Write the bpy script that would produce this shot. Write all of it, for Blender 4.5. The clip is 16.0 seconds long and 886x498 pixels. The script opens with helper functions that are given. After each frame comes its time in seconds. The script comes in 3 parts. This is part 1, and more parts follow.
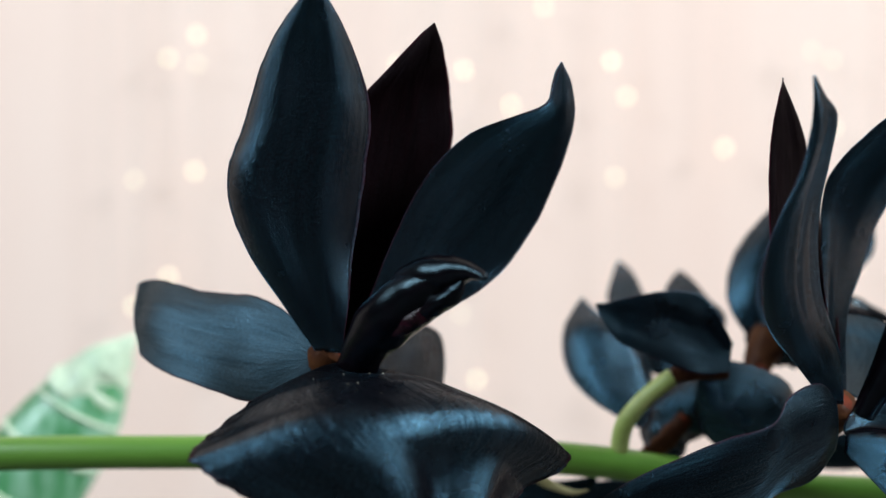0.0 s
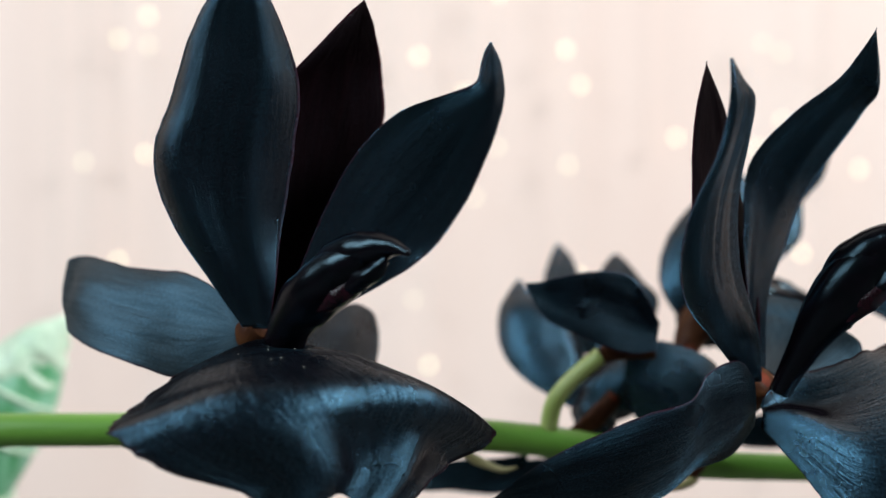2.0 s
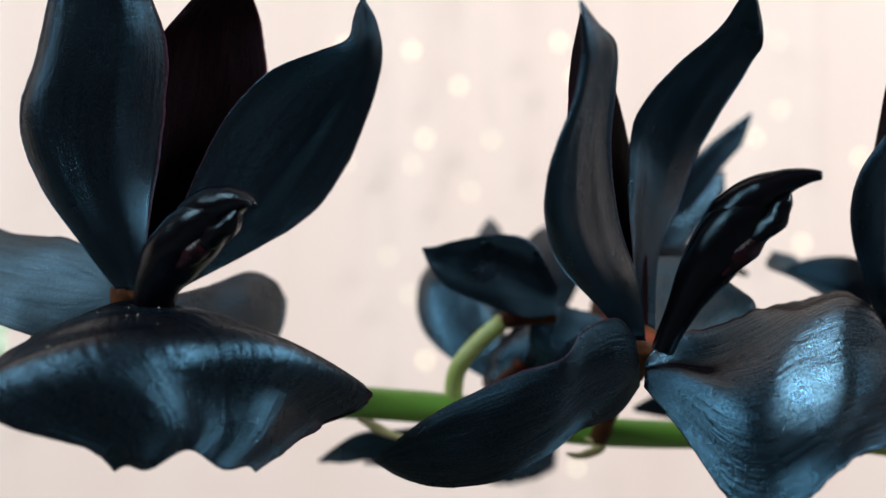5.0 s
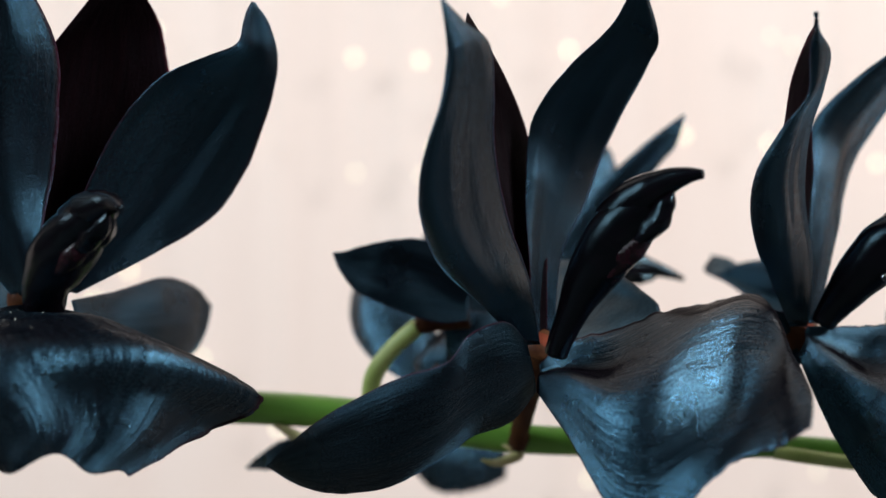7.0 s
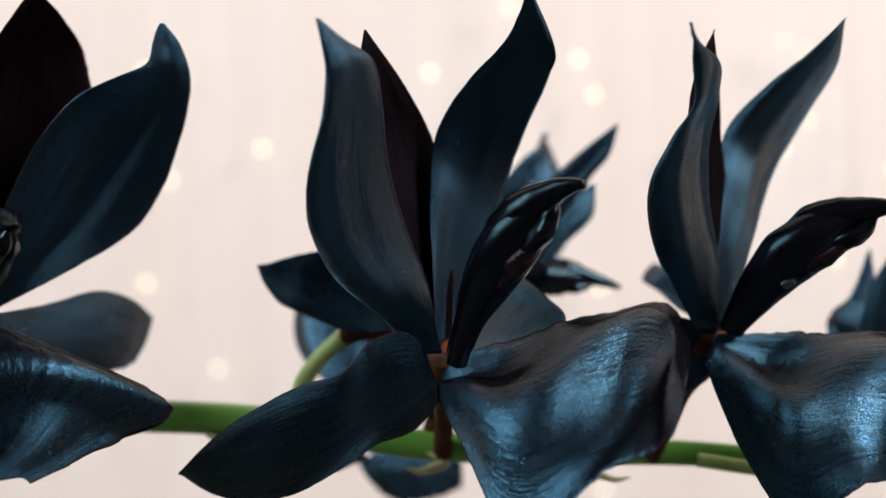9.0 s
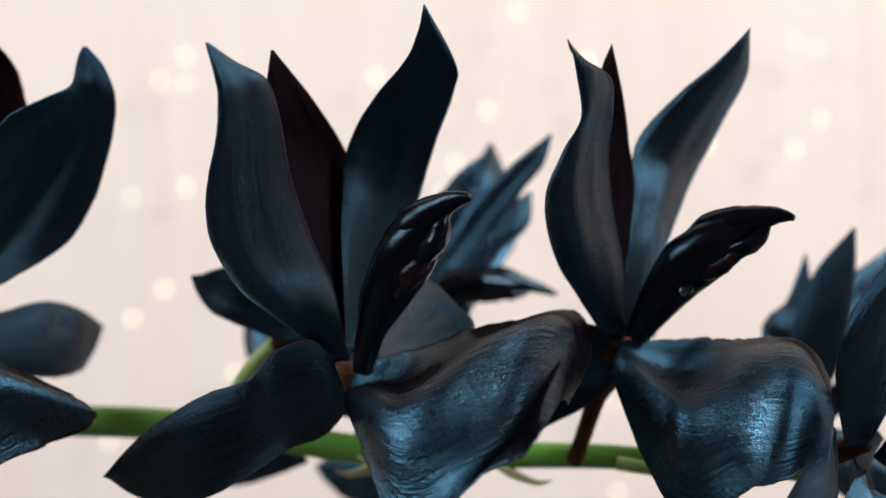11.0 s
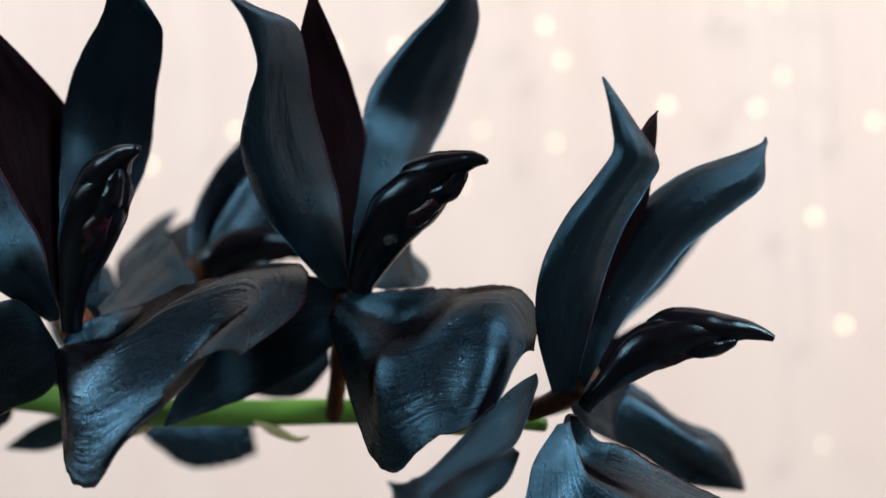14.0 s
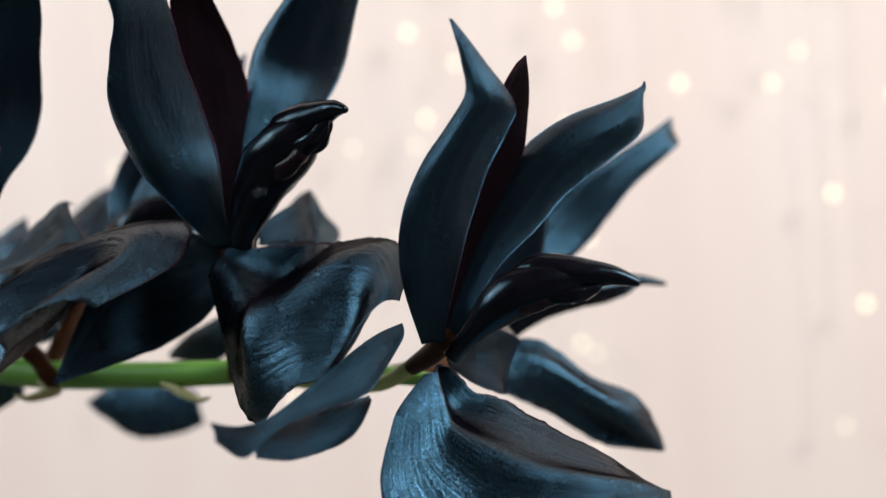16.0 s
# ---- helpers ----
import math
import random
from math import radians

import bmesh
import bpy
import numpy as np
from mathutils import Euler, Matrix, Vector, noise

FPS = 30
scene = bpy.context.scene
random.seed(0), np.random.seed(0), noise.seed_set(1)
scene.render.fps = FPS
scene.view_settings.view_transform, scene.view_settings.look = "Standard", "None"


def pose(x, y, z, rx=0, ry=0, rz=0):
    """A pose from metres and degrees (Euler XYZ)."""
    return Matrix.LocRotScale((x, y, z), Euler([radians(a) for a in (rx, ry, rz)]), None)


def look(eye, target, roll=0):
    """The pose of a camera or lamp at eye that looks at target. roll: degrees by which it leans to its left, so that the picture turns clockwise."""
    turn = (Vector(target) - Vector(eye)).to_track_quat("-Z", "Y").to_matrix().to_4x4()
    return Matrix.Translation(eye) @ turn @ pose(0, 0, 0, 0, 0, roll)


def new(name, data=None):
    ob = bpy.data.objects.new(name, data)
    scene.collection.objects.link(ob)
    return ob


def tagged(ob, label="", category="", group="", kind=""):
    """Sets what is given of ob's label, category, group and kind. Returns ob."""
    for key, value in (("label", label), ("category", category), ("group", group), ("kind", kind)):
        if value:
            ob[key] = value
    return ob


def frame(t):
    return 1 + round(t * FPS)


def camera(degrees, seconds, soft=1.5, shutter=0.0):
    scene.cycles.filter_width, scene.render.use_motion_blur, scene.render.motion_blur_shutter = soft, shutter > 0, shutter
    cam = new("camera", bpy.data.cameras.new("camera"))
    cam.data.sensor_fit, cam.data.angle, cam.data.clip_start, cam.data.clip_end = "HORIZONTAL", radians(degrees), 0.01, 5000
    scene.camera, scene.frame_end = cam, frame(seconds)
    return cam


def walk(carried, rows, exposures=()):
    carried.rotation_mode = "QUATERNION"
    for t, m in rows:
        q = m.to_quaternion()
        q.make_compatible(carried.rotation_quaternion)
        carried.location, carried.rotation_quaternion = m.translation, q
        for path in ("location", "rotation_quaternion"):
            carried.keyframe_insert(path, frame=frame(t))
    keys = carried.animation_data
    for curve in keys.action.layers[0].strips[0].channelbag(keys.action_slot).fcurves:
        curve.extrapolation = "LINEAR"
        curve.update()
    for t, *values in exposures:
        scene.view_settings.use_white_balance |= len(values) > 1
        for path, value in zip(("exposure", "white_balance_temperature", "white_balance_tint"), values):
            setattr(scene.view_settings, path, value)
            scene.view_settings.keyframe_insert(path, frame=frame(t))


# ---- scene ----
# Lengths below are centimetres; U turns them into metres.
U = 0.01
cam = camera(50.5, 16.0)
cam.data.dof.use_dof = True
cam.data.dof.focus_distance = 12.3 * U
cam.data.dof.aperture_fstop = 10.5
METRES, EYE, TILT, LEAN, TURN = 0.16, 0.30, 0.0, 0.0, 0.0
ROWS = [
    (0.0, 0.0, 0.0, 0.0, 0.0, 0.0, -0.0),
    (0.5, -0.0015, -0.0023, 0.0009, -0.93, -0.26, -0.37),
    (1.0, -0.0009, -0.0072, 0.0011, -1.68, -0.43, -0.64),
    (1.5, 0.0075, -0.0096, -0.0018, -2.17, -0.63, -0.7),
    (2.0, 0.0267, -0.0062, -0.0089, -2.46, -0.7, -0.54),
    (2.5, 0.0432, -0.0026, -0.0154, -2.73, -0.75, -0.34),
    (3.0, 0.0614, -0.006, -0.0208, -2.72, -0.75, -0.22),
    (3.5, 0.0836, -0.0029, -0.0254, -2.44, -0.77, -0.19),
    (6.0, 0.2179, 0.0021, -0.0541, 0.3, -0.17, 0.42),
    (6.5, 0.2537, 0.0038, -0.0526, 0.9, -0.0, 0.48),
    (7.0, 0.2794, 0.0098, -0.0541, 1.45, 0.21, 0.48),
    (7.5, 0.308, 0.0072, -0.0597, 2.0, 0.48, 0.47),
    (8.0, 0.3371, 0.0104, -0.06, 2.45, 0.6, 0.65),
    (10.5, 0.483, -0.0194, -0.0464, 5.88, 1.23, 1.48),
    (11.0, 0.5125, -0.0172, -0.0504, 6.17, 1.04, 1.55),
    (11.5, 0.5473, -0.0075, -0.0517, 6.41, 0.64, 1.62),
    (12.0, 0.5854, 0.0075, -0.0588, 6.59, 0.47, 1.79),
    (12.5, 0.6474, 0.0191, -0.0562, 6.76, -0.1, 2.01),
    (13.0, 0.7173, 0.009, -0.0486, 7.44, -0.28, 2.4),
    (13.5, 0.7605, 0.0196, -0.065, 7.6, -0.38, 2.83),
    (14.0, 0.7845, 0.0277, -0.0817, 7.83, -0.43, 3.15),
    (14.5, 0.8153, 0.0161, -0.0874, 8.51, -0.28, 3.44),
    (15.0, 0.8542, 0.0184, -0.0972, 9.41, -0.42, 3.79),
    (15.5, 0.893, 0.0394, -0.11, 10.31, -0.59, 4.08),
    (16.0, 0.9297, 0.0575, -0.1271, 10.79, -0.65, 4.18),
]
walk(cam, [(t, pose(0, 0, EYE, TILT, LEAN, TURN) @ pose(METRES * x, METRES * y, METRES * z, 90 + pitch, roll, yaw)) for t, x, y, z, yaw, pitch, roll in ROWS])

# ---- light ----
world = bpy.data.worlds.new("sky")
scene.world = world
world.use_nodes = True
sky = world.node_tree.nodes.new("ShaderNodeTexSky")
sky.sky_type, sky.sun_disc = "NISHITA", False
sky.sun_elevation, sky.sun_rotation = radians(35), radians(160)
world.node_tree.links.new(sky.outputs["Color"], world.node_tree.nodes["Background"].inputs["Color"])
world.node_tree.nodes["Background"].inputs["Strength"].default_value = 0.1
scene.view_settings.exposure = 0.08


def window_light(name, place, target, width, height, watts, colour):
    data = bpy.data.lights.new(name, "AREA")
    data.shape, data.size, data.size_y, data.energy, data.color = "RECTANGLE", width * U, height * U, watts, colour
    ob = new(name, data)
    ob.matrix_world = look(Vector(place) * U, Vector(target) * U)
    return ob


window_light("west_window_light", (-176, -70, 155), (0, -70, 155), 96, 96, 78, (0.74, 0.91, 1.0))
window_light("east_window_light", (196, -50, 155), (0, -50, 155), 60, 96, 125, (0.8, 0.94, 1.0))


# ---- materials ----
def node_material(name):
    m = bpy.data.materials.new(name)
    m.use_nodes = True
    return m, m.node_tree.nodes, m.node_tree.links, m.node_tree.nodes["Principled BSDF"]


def noise_node(nodes, links, coords, scale, detail=4.0, rough=0.55, stretch=(1, 1, 1)):
    mapping = nodes.new("ShaderNodeMapping")
    mapping.inputs["Scale"].default_value = stretch
    links.new(coords, mapping.inputs["Vector"])
    tex = nodes.new("ShaderNodeTexNoise")
    tex.inputs["Scale"].default_value, tex.inputs["Detail"].default_value, tex.inputs["Roughness"].default_value = scale, detail, rough
    links.new(mapping.outputs["Vector"], tex.inputs["Vector"])
    return tex.outputs["Fac"]


def ramp_node(nodes, links, fac, stops):
    ramp = nodes.new("ShaderNodeValToRGB")
    while len(ramp.color_ramp.elements) < len(stops):
        ramp.color_ramp.elements.new(0.5)
    for e, (at, colour) in zip(ramp.color_ramp.elements, stops):
        e.position, e.color = at, (*colour, 1)
    links.new(fac, ramp.inputs["Fac"])
    return ramp.outputs["Color"]


def bump_node(nodes, links, height, strength, distance, before=None):
    bump = nodes.new("ShaderNodeBump")
    bump.inputs["Strength"].default_value, bump.inputs["Distance"].default_value = strength, distance
    links.new(height, bump.inputs["Height"])
    if before:
        links.new(before, bump.inputs["Normal"])
    return bump.outputs["Normal"]


def petal_material(name, dark, light, rim, rough, vein, grain, swell=0.2, sheen=0.0, specular=0.68, streak=(6, 20, 1), tint=(0.28, 0.68, 1.0)):
    m, nodes, links, bsdf = node_material(name)
    uv = nodes.new("ShaderNodeTexCoord")
    veins = noise_node(nodes, links, uv.outputs["UV"], 1.0, 5, 0.65, streak)
    cells = noise_node(nodes, links, uv.outputs["UV"], 1.0, 3, 0.7, (130, 85, 1))
    blotch = noise_node(nodes, links, uv.outputs["Object"], 160, 4, 0.6)
    colour = ramp_node(nodes, links, veins, [(0.35, dark), (0.75, light)])
    split = nodes.new("ShaderNodeSeparateXYZ")
    links.new(uv.outputs["UV"], split.inputs[0])
    off = nodes.new("ShaderNodeMath")
    off.operation, off.inputs[1].default_value = "SUBTRACT", 0.5
    links.new(split.outputs["Y"], off.inputs[0])
    edge = nodes.new("ShaderNodeMath")
    edge.operation = "ABSOLUTE"
    links.new(off.outputs[0], edge.inputs[0])
    band = nodes.new("ShaderNodeMapRange")
    band.inputs["From Min"].default_value, band.inputs["From Max"].default_value = 0.475, 0.498
    links.new(edge.outputs[0], band.inputs["Value"])
    mix = nodes.new("ShaderNodeMix")
    mix.data_type = "RGBA"
    links.new(band.outputs["Result"], mix.inputs["Factor"])
    links.new(colour, mix.inputs["A"])
    mix.inputs["B"].default_value = (*rim, 1)
    links.new(mix.outputs["Result"], bsdf.inputs["Base Color"])
    r = nodes.new("ShaderNodeMapRange")
    r.inputs["To Min"].default_value, r.inputs["To Max"].default_value = rough - 0.12, rough + 0.12
    links.new(blotch, r.inputs["Value"])
    links.new(r.outputs["Result"], bsdf.inputs["Roughness"])
    n = bump_node(nodes, links, veins, vein, 0.0008)
    n = bump_node(nodes, links, noise_node(nodes, links, uv.outputs["Object"], 210, 3, 0.5), swell, 0.0009, n)
    n = bump_node(nodes, links, cells, grain, 0.00022, n)
    links.new(n, bsdf.inputs["Normal"])
    graze = nodes.new("ShaderNodeLayerWeight")
    velvet = nodes.new("ShaderNodeMapRange")
    velvet.inputs["From Min"].default_value, velvet.inputs["From Max"].default_value = 0.26, 0.7
    velvet.inputs["To Min"].default_value, velvet.inputs["To Max"].default_value = specular, 0.004
    links.new(graze.outputs["Facing"], velvet.inputs["Value"])
    worn = nodes.new("ShaderNodeMapRange")
    worn.inputs["From Min"].default_value, worn.inputs["From Max"].default_value = 0.35, 0.65
    worn.inputs["To Min"].default_value, worn.inputs["To Max"].default_value = 0.7, 1.15
    links.new(noise_node(nodes, links, uv.outputs["UV"], 1.0, 6, 0.6, (streak[0] * 0.6, streak[1] * 0.6, 1)), worn.inputs["Value"])
    gloss = nodes.new("ShaderNodeMath")
    gloss.operation = "MULTIPLY"
    links.new(velvet.outputs["Result"], gloss.inputs[0])
    links.new(worn.outputs["Result"], gloss.inputs[1])
    pebble = nodes.new("ShaderNodeMapRange")
    pebble.inputs["From Min"].default_value, pebble.inputs["From Max"].default_value = 0.36, 0.66
    pebble.inputs["To Min"].default_value, pebble.inputs["To Max"].default_value = 0.4, 1.6
    links.new(cells, pebble.inputs["Value"])
    grained = nodes.new("ShaderNodeMath")
    grained.operation = "MULTIPLY"
    links.new(gloss.outputs[0], grained.inputs[0])
    links.new(pebble.outputs["Result"], grained.inputs[1])
    links.new(grained.outputs[0], bsdf.inputs["Specular IOR Level"])
    bsdf.inputs["IOR"].default_value = 1.7
    bsdf.inputs["Specular Tint"].default_value = (*tint, 1)
    down = nodes.new("ShaderNodeMapRange")
    down.inputs["From Min"].default_value, down.inputs["From Max"].default_value = 0.36, 0.66
    down.inputs["To Min"].default_value, down.inputs["To Max"].default_value = 0.1 * sheen, 1.9 * sheen
    links.new(cells, down.inputs["Value"])
    fuzz = nodes.new("ShaderNodeMath")
    fuzz.operation = "MULTIPLY"
    links.new(down.outputs["Result"], fuzz.inputs[0])
    links.new(worn.outputs["Result"], fuzz.inputs[1])
    links.new(fuzz.outputs[0], bsdf.inputs["Sheen Weight"])
    bsdf.inputs["Sheen Roughness"].default_value = 0.26
    bsdf.inputs["Sheen Tint"].default_value = (*tint, 1)
    return m


def plain_material(name, stops, scale, rough, bump=0.2, distance=0.0005, stretch=(1, 1, 1), specular=0.5, tint=(1, 1, 1)):
    m, nodes, links, bsdf = node_material(name)
    co = nodes.new("ShaderNodeTexCoord")
    n1 = noise_node(nodes, links, co.outputs["Object"], scale, 5, 0.6, stretch)
    n2 = noise_node(nodes, links, co.outputs["Object"], scale * 9, 3, 0.6, stretch)
    links.new(ramp_node(nodes, links, n1, stops), bsdf.inputs["Base Color"])
    links.new(bump_node(nodes, links, n2, bump, distance), bsdf.inputs["Normal"])
    bsdf.inputs["Roughness"].default_value = rough
    bsdf.inputs["Specular IOR Level"].default_value = specular
    bsdf.inputs["Specular Tint"].default_value = (*tint, 1)
    return m


PETAL = petal_material("black_petal", (0.001, 0.0006, 0.0009), (0.003, 0.0012, 0.0018), (0.03, 0.004, 0.008), 0.24, 0.22, 0.45, 0.08, 0.5, 0.5)
SEPAL = petal_material("black_sepal", (0.001, 0.0006, 0.0009), (0.003, 0.0012, 0.0018), (0.035, 0.004, 0.01), 0.3, 0.25, 0.45, 0.1, 0.3, 0.26)
INNER = petal_material("wine_black_sepal", (0.0014, 0.0005, 0.0008), (0.0036, 0.0009, 0.0014), (0.05, 0.004, 0.012), 0.5, 0.25, 0.4, 0.1, 0.05, 0.02, tint=(0.8, 0.6, 0.75))
# Black sepal again, with the grey-blue sheen of light put into its colour.
LIT_SEPAL = petal_material("sepal_painted_sheen", (0.014, 0.019, 0.022), (0.032, 0.04, 0.044), (0.06, 0.012, 0.02), 0.42, 0.25, 0.35, 0.1, 0.1, 0.3)
LIP = petal_material("glossy_lip", (0.001, 0.0008, 0.0014), (0.003, 0.002, 0.003), (0.02, 0.005, 0.008), 0.28, 0.5, 0.5, 0.09, 0.03, 0.42, (5, 30, 1))
LIP_SIDE = petal_material("glossy_side_lip", (0.001, 0.0008, 0.0014), (0.0035, 0.0024, 0.004), (0.02, 0.005, 0.008), 0.28, 0.46, 0.4, 0.09, 0.0, 0.72, (4, 26, 1))
COLUMN = plain_material("column_skin", [(0.3, (0.001, 0.0008, 0.0013)), (0.7, (0.004, 0.002, 0.0035))], 420, 0.2, 0.12, 0.0005, specular=0.2, tint=(0.5, 0.82, 1.0))
STIGMA = plain_material("stigma_flesh", [(0.4, (0.003, 0.0006, 0.0016)), (0.75, (0.03, 0.004, 0.01))], 450, 0.25, 0.3, 0.0004, specular=0.2)
FLESH = plain_material("flower_neck", [(0.3, (0.06, 0.012, 0.008)), (0.7, (0.16, 0.035, 0.018))], 350, 0.55, specular=0.02)
STALK = plain_material("pedicel_skin", [(0.3, (0.03, 0.01, 0.007)), (0.7, (0.08, 0.03, 0.012))], 220, 0.45, specular=0.04)
STEM = plain_material("green_stem", [(0.25, (0.07, 0.19, 0.016)), (0.75, (0.16, 0.33, 0.045))], 70, 0.4, 0.15, 0.0005, (0.15, 1, 1))
FRESH = plain_material("fresh_stalk", [(0.3, (0.28, 0.34, 0.08)), (0.7, (0.42, 0.46, 0.16))], 200, 0.45)
BRACT = plain_material("dry_bract", [(0.3, (0.35, 0.3, 0.1)), (0.7, (0.55, 0.46, 0.25))], 300, 0.6)
POLLEN = plain_material("pale_pollen", [(0.3, (0.5, 0.45, 0.35)), (0.7, (0.65, 0.6, 0.5))], 900, 0.7)
LEAF = plain_material("green_leaf", [(0.38, (0.04, 0.17, 0.05)), (0.5, (0.07, 0.24, 0.1)), (0.64, (0.24, 0.43, 0.29))], 130, 0.35, 0.2, 0.0006, (1, 1, 0.25))
LEAF_RIM = plain_material("pale_leaf_sheath", [(0.3, (0.4, 0.5, 0.35)), (0.7, (0.62, 0.66, 0.5))], 90, 0.5)
WIRE = plain_material("silver_wire", [(0.3, (0.5, 0.46, 0.42)), (0.7, (0.6, 0.56, 0.5))], 200, 0.35)
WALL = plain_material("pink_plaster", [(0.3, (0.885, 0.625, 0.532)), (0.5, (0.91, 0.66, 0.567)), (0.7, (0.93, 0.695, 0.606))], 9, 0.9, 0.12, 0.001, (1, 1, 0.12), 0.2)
# For the added, unseen walls and ceiling; near black so petals reflect little.
ROOM = plain_material("unseen_room_dark", [(0.3, (0.03, 0.028, 0.027)), (0.7, (0.042, 0.04, 0.037))], 4, 0.9, 0.1, 0.001)
FLOOR = plain_material("pale_floor", [(0.3, (0.04, 0.035, 0.03)), (0.7, (0.065, 0.058, 0.05))], 6, 0.6, 0.1, 0.001, (1, 0.1, 1))


def bulb_material():
    m, nodes, links, bsdf = node_material("warm_bulb")
    bsdf.inputs["Base Color"].default_value = (1.0, 0.9, 0.7, 1)
    bsdf.inputs["Emission Color"].default_value = (1.0, 0.86, 0.52, 1)
    bsdf.inputs["Emission Strength"].default_value = 9.0
    info = nodes.new("ShaderNodeObjectInfo")
    span = nodes.new("ShaderNodeMapRange")
    span.inputs["To Min"].default_value, span.inputs["To Max"].default_value = 0.4, 1.8
    links.new(info.outputs["Random"], span.inputs["Value"])
    links.new(span.outputs["Result"], bsdf.inputs["Emission Strength"])
    return m


BULB = bulb_material()


def dew_material():
    m, nodes, links, bsdf = node_material("clear_nectar")
    bsdf.inputs["Base Color"].default_value = (0.95, 0.93, 0.95, 1)
    bsdf.inputs["Roughness"].default_value = 0.02
    bsdf.inputs["IOR"].default_value = 1.38
    bsdf.inputs["Transmission Weight"].default_value = 1.0
    return m


DEW = dew_material()


# ---- building helpers ----
def link_mesh(name, verts, faces, material, parent=None, label="", smooth=True, uvs=None):
    me = bpy.data.meshes.new(name)
    at, above = Vector((0, 0, 0)), parent
    while above:
        at, above = at + above.location, above.parent
    me.from_pydata([tuple(Vector(v) * U - at) for v in verts], [], faces)
    me.validate()
    if uvs is not None:
        layer = me.uv_layers.new(name="UVMap")
        for loop in me.loops:
            layer.data[loop.index].uv = uvs[loop.vertex_index]
    me.polygons.foreach_set("use_smooth", [smooth] * len(me.polygons))
    me.materials.append(material)
    ob = new(name, me)
    if parent:
        ob.parent = parent
    return tagged(ob, label)


def spline(rows, n):
    """Smooth curve through the rows, n + 1 samples."""
    p = np.array(rows, float)
    p = np.vstack([2 * p[0] - p[1], p, 2 * p[-1] - p[-2]])
    out = []
    for u in np.linspace(0, len(rows) - 1, n + 1):
        i = min(int(u), len(rows) - 2)
        f = u - i
        a, b, c, d = p[i], p[i + 1], p[i + 2], p[i + 3]
        out.append(0.5 * (2 * b + (c - a) * f + (2 * a - 5 * b + 4 * c - d) * f * f + (3 * b - a - 3 * c + d) * f ** 3))
    return np.array(out)


def unit(v):
    return v / np.maximum(np.linalg.norm(v, axis=-1, keepdims=True), 1e-9)


def blade_mesh(stations, cup=0.0, keel=0.0, ripple=0.0, thick=0.05, seed=0, n=48, k=22, dents=(), lobes=0.0, fray=0.02, roll=0.0, lean=0.0, fold=0.0, crest=0.0, curl=0.0, rim=0.0):
    """A fleshy petal: stations of midrib point, half width and the direction of its side, from base to tip.
    cup hollows it, keel creases the midrib, ripple waves the margin, dents press hollows or raise swellings.
    lean swings one side forward, fold creases it along crest, curl rolls the other margin back, rim both."""
    rows = []
    for x, y, z, half, turn, tilt in stations:
        a, b = radians(turn), radians(tilt)
        rows.append((x, y, z, half * math.cos(b) * math.cos(a), half * math.cos(b) * math.sin(a), half * math.sin(b)))
    s = spline(rows, n)
    mid, side = s[:, :3], s[:, 3:]
    w = np.linalg.norm(side, axis=1)
    along = unit(np.gradient(mid, axis=0))
    normal = unit(np.cross(side, along))
    for i in range(1, n + 1):
        if normal[i] @ normal[i - 1] < 0:
            normal[i] = -normal[i]
    if (normal @ np.array((0.0, -1.0, 0.45))).sum() < 0:
        normal = -normal
    normal = unit(np.array([normal[max(0, i - 3):i + 4].mean(0) for i in range(n + 1)]))
    rnd = random.Random(seed)
    ph = [rnd.uniform(0, 6.28) for _ in range(4)]
    vs = np.sin(np.linspace(-1, 1, k + 1) * math.pi / 2) * 0.35 + np.linspace(-1, 1, k + 1) * 0.65
    grid = np.zeros((n + 1, k + 1, 3))
    for i in range(n + 1):
        u = i / n
        fade = min(1.0, 5 * u) * min(1.0, 6 * (1 - u) + 0.15)
        for j, v in enumerate(vs):
            lift = -cup * w[i] * (1 - v * v) - keel * w[i] * max(0.0, 1 - abs(v) * 2.2)
            wave = math.sin(7 * u + ph[0] + (2 if v > 0 else 0)) + 0.6 * math.sin(17 * u + ph[1] * (1 if v > 0 else 2))
            lift += roll * w[i] * max(0.0, v - 0.05) ** 2 * fade
            for du, dv, ru, rv, h in dents:
                lift += h * math.exp(-((u - du) / ru) ** 2 - ((v - dv) / rv) ** 2) * (1 - v ** 8)
            lift += ripple * w[i] * wave * abs(v) ** 3 * fade
            nick = 1 + fray * fade * abs(v) ** 6 * (noise.noise((u * 16, v * 2, seed * 3.1)) + 0.6 * noise.noise((u * 45, v * 2, seed * 5.3)))
            q = mid[i] + side[i] * v * nick * (1 - 0.2 * roll * max(0.0, v)) + normal[i] * lift
            q = q + normal[i] * 0.04 * w[i] * fade * noise.noise((u * 5, v * 2.2, seed * 1.7))
            q = q - along[i] * lobes * u ** 5 * math.cos(2 * math.pi * v * 0.95) * (1 - v ** 6)
            bend = v - crest
            relief = lean * v + fold * 0.5 * (bend + math.sqrt(bend * bend + 0.012)) - curl * max(0.0, -v - 0.3) ** 2 * 2
            relief -= rim * max(0.0, abs(v) - 0.45) ** 2 * 3.3
            grid[i, j] = q + np.array((0.0, -1.0, 0.0)) * relief * w[i] * min(1.0, 3 * u + 0.1)
    du, dv = np.gradient(grid, axis=0), np.gradient(grid, axis=1)
    face = unit(np.cross(dv, du))
    if (face * normal[:, None]).sum() < 0:
        face = -face
    v2 = np.abs(vs)[None, :, None]
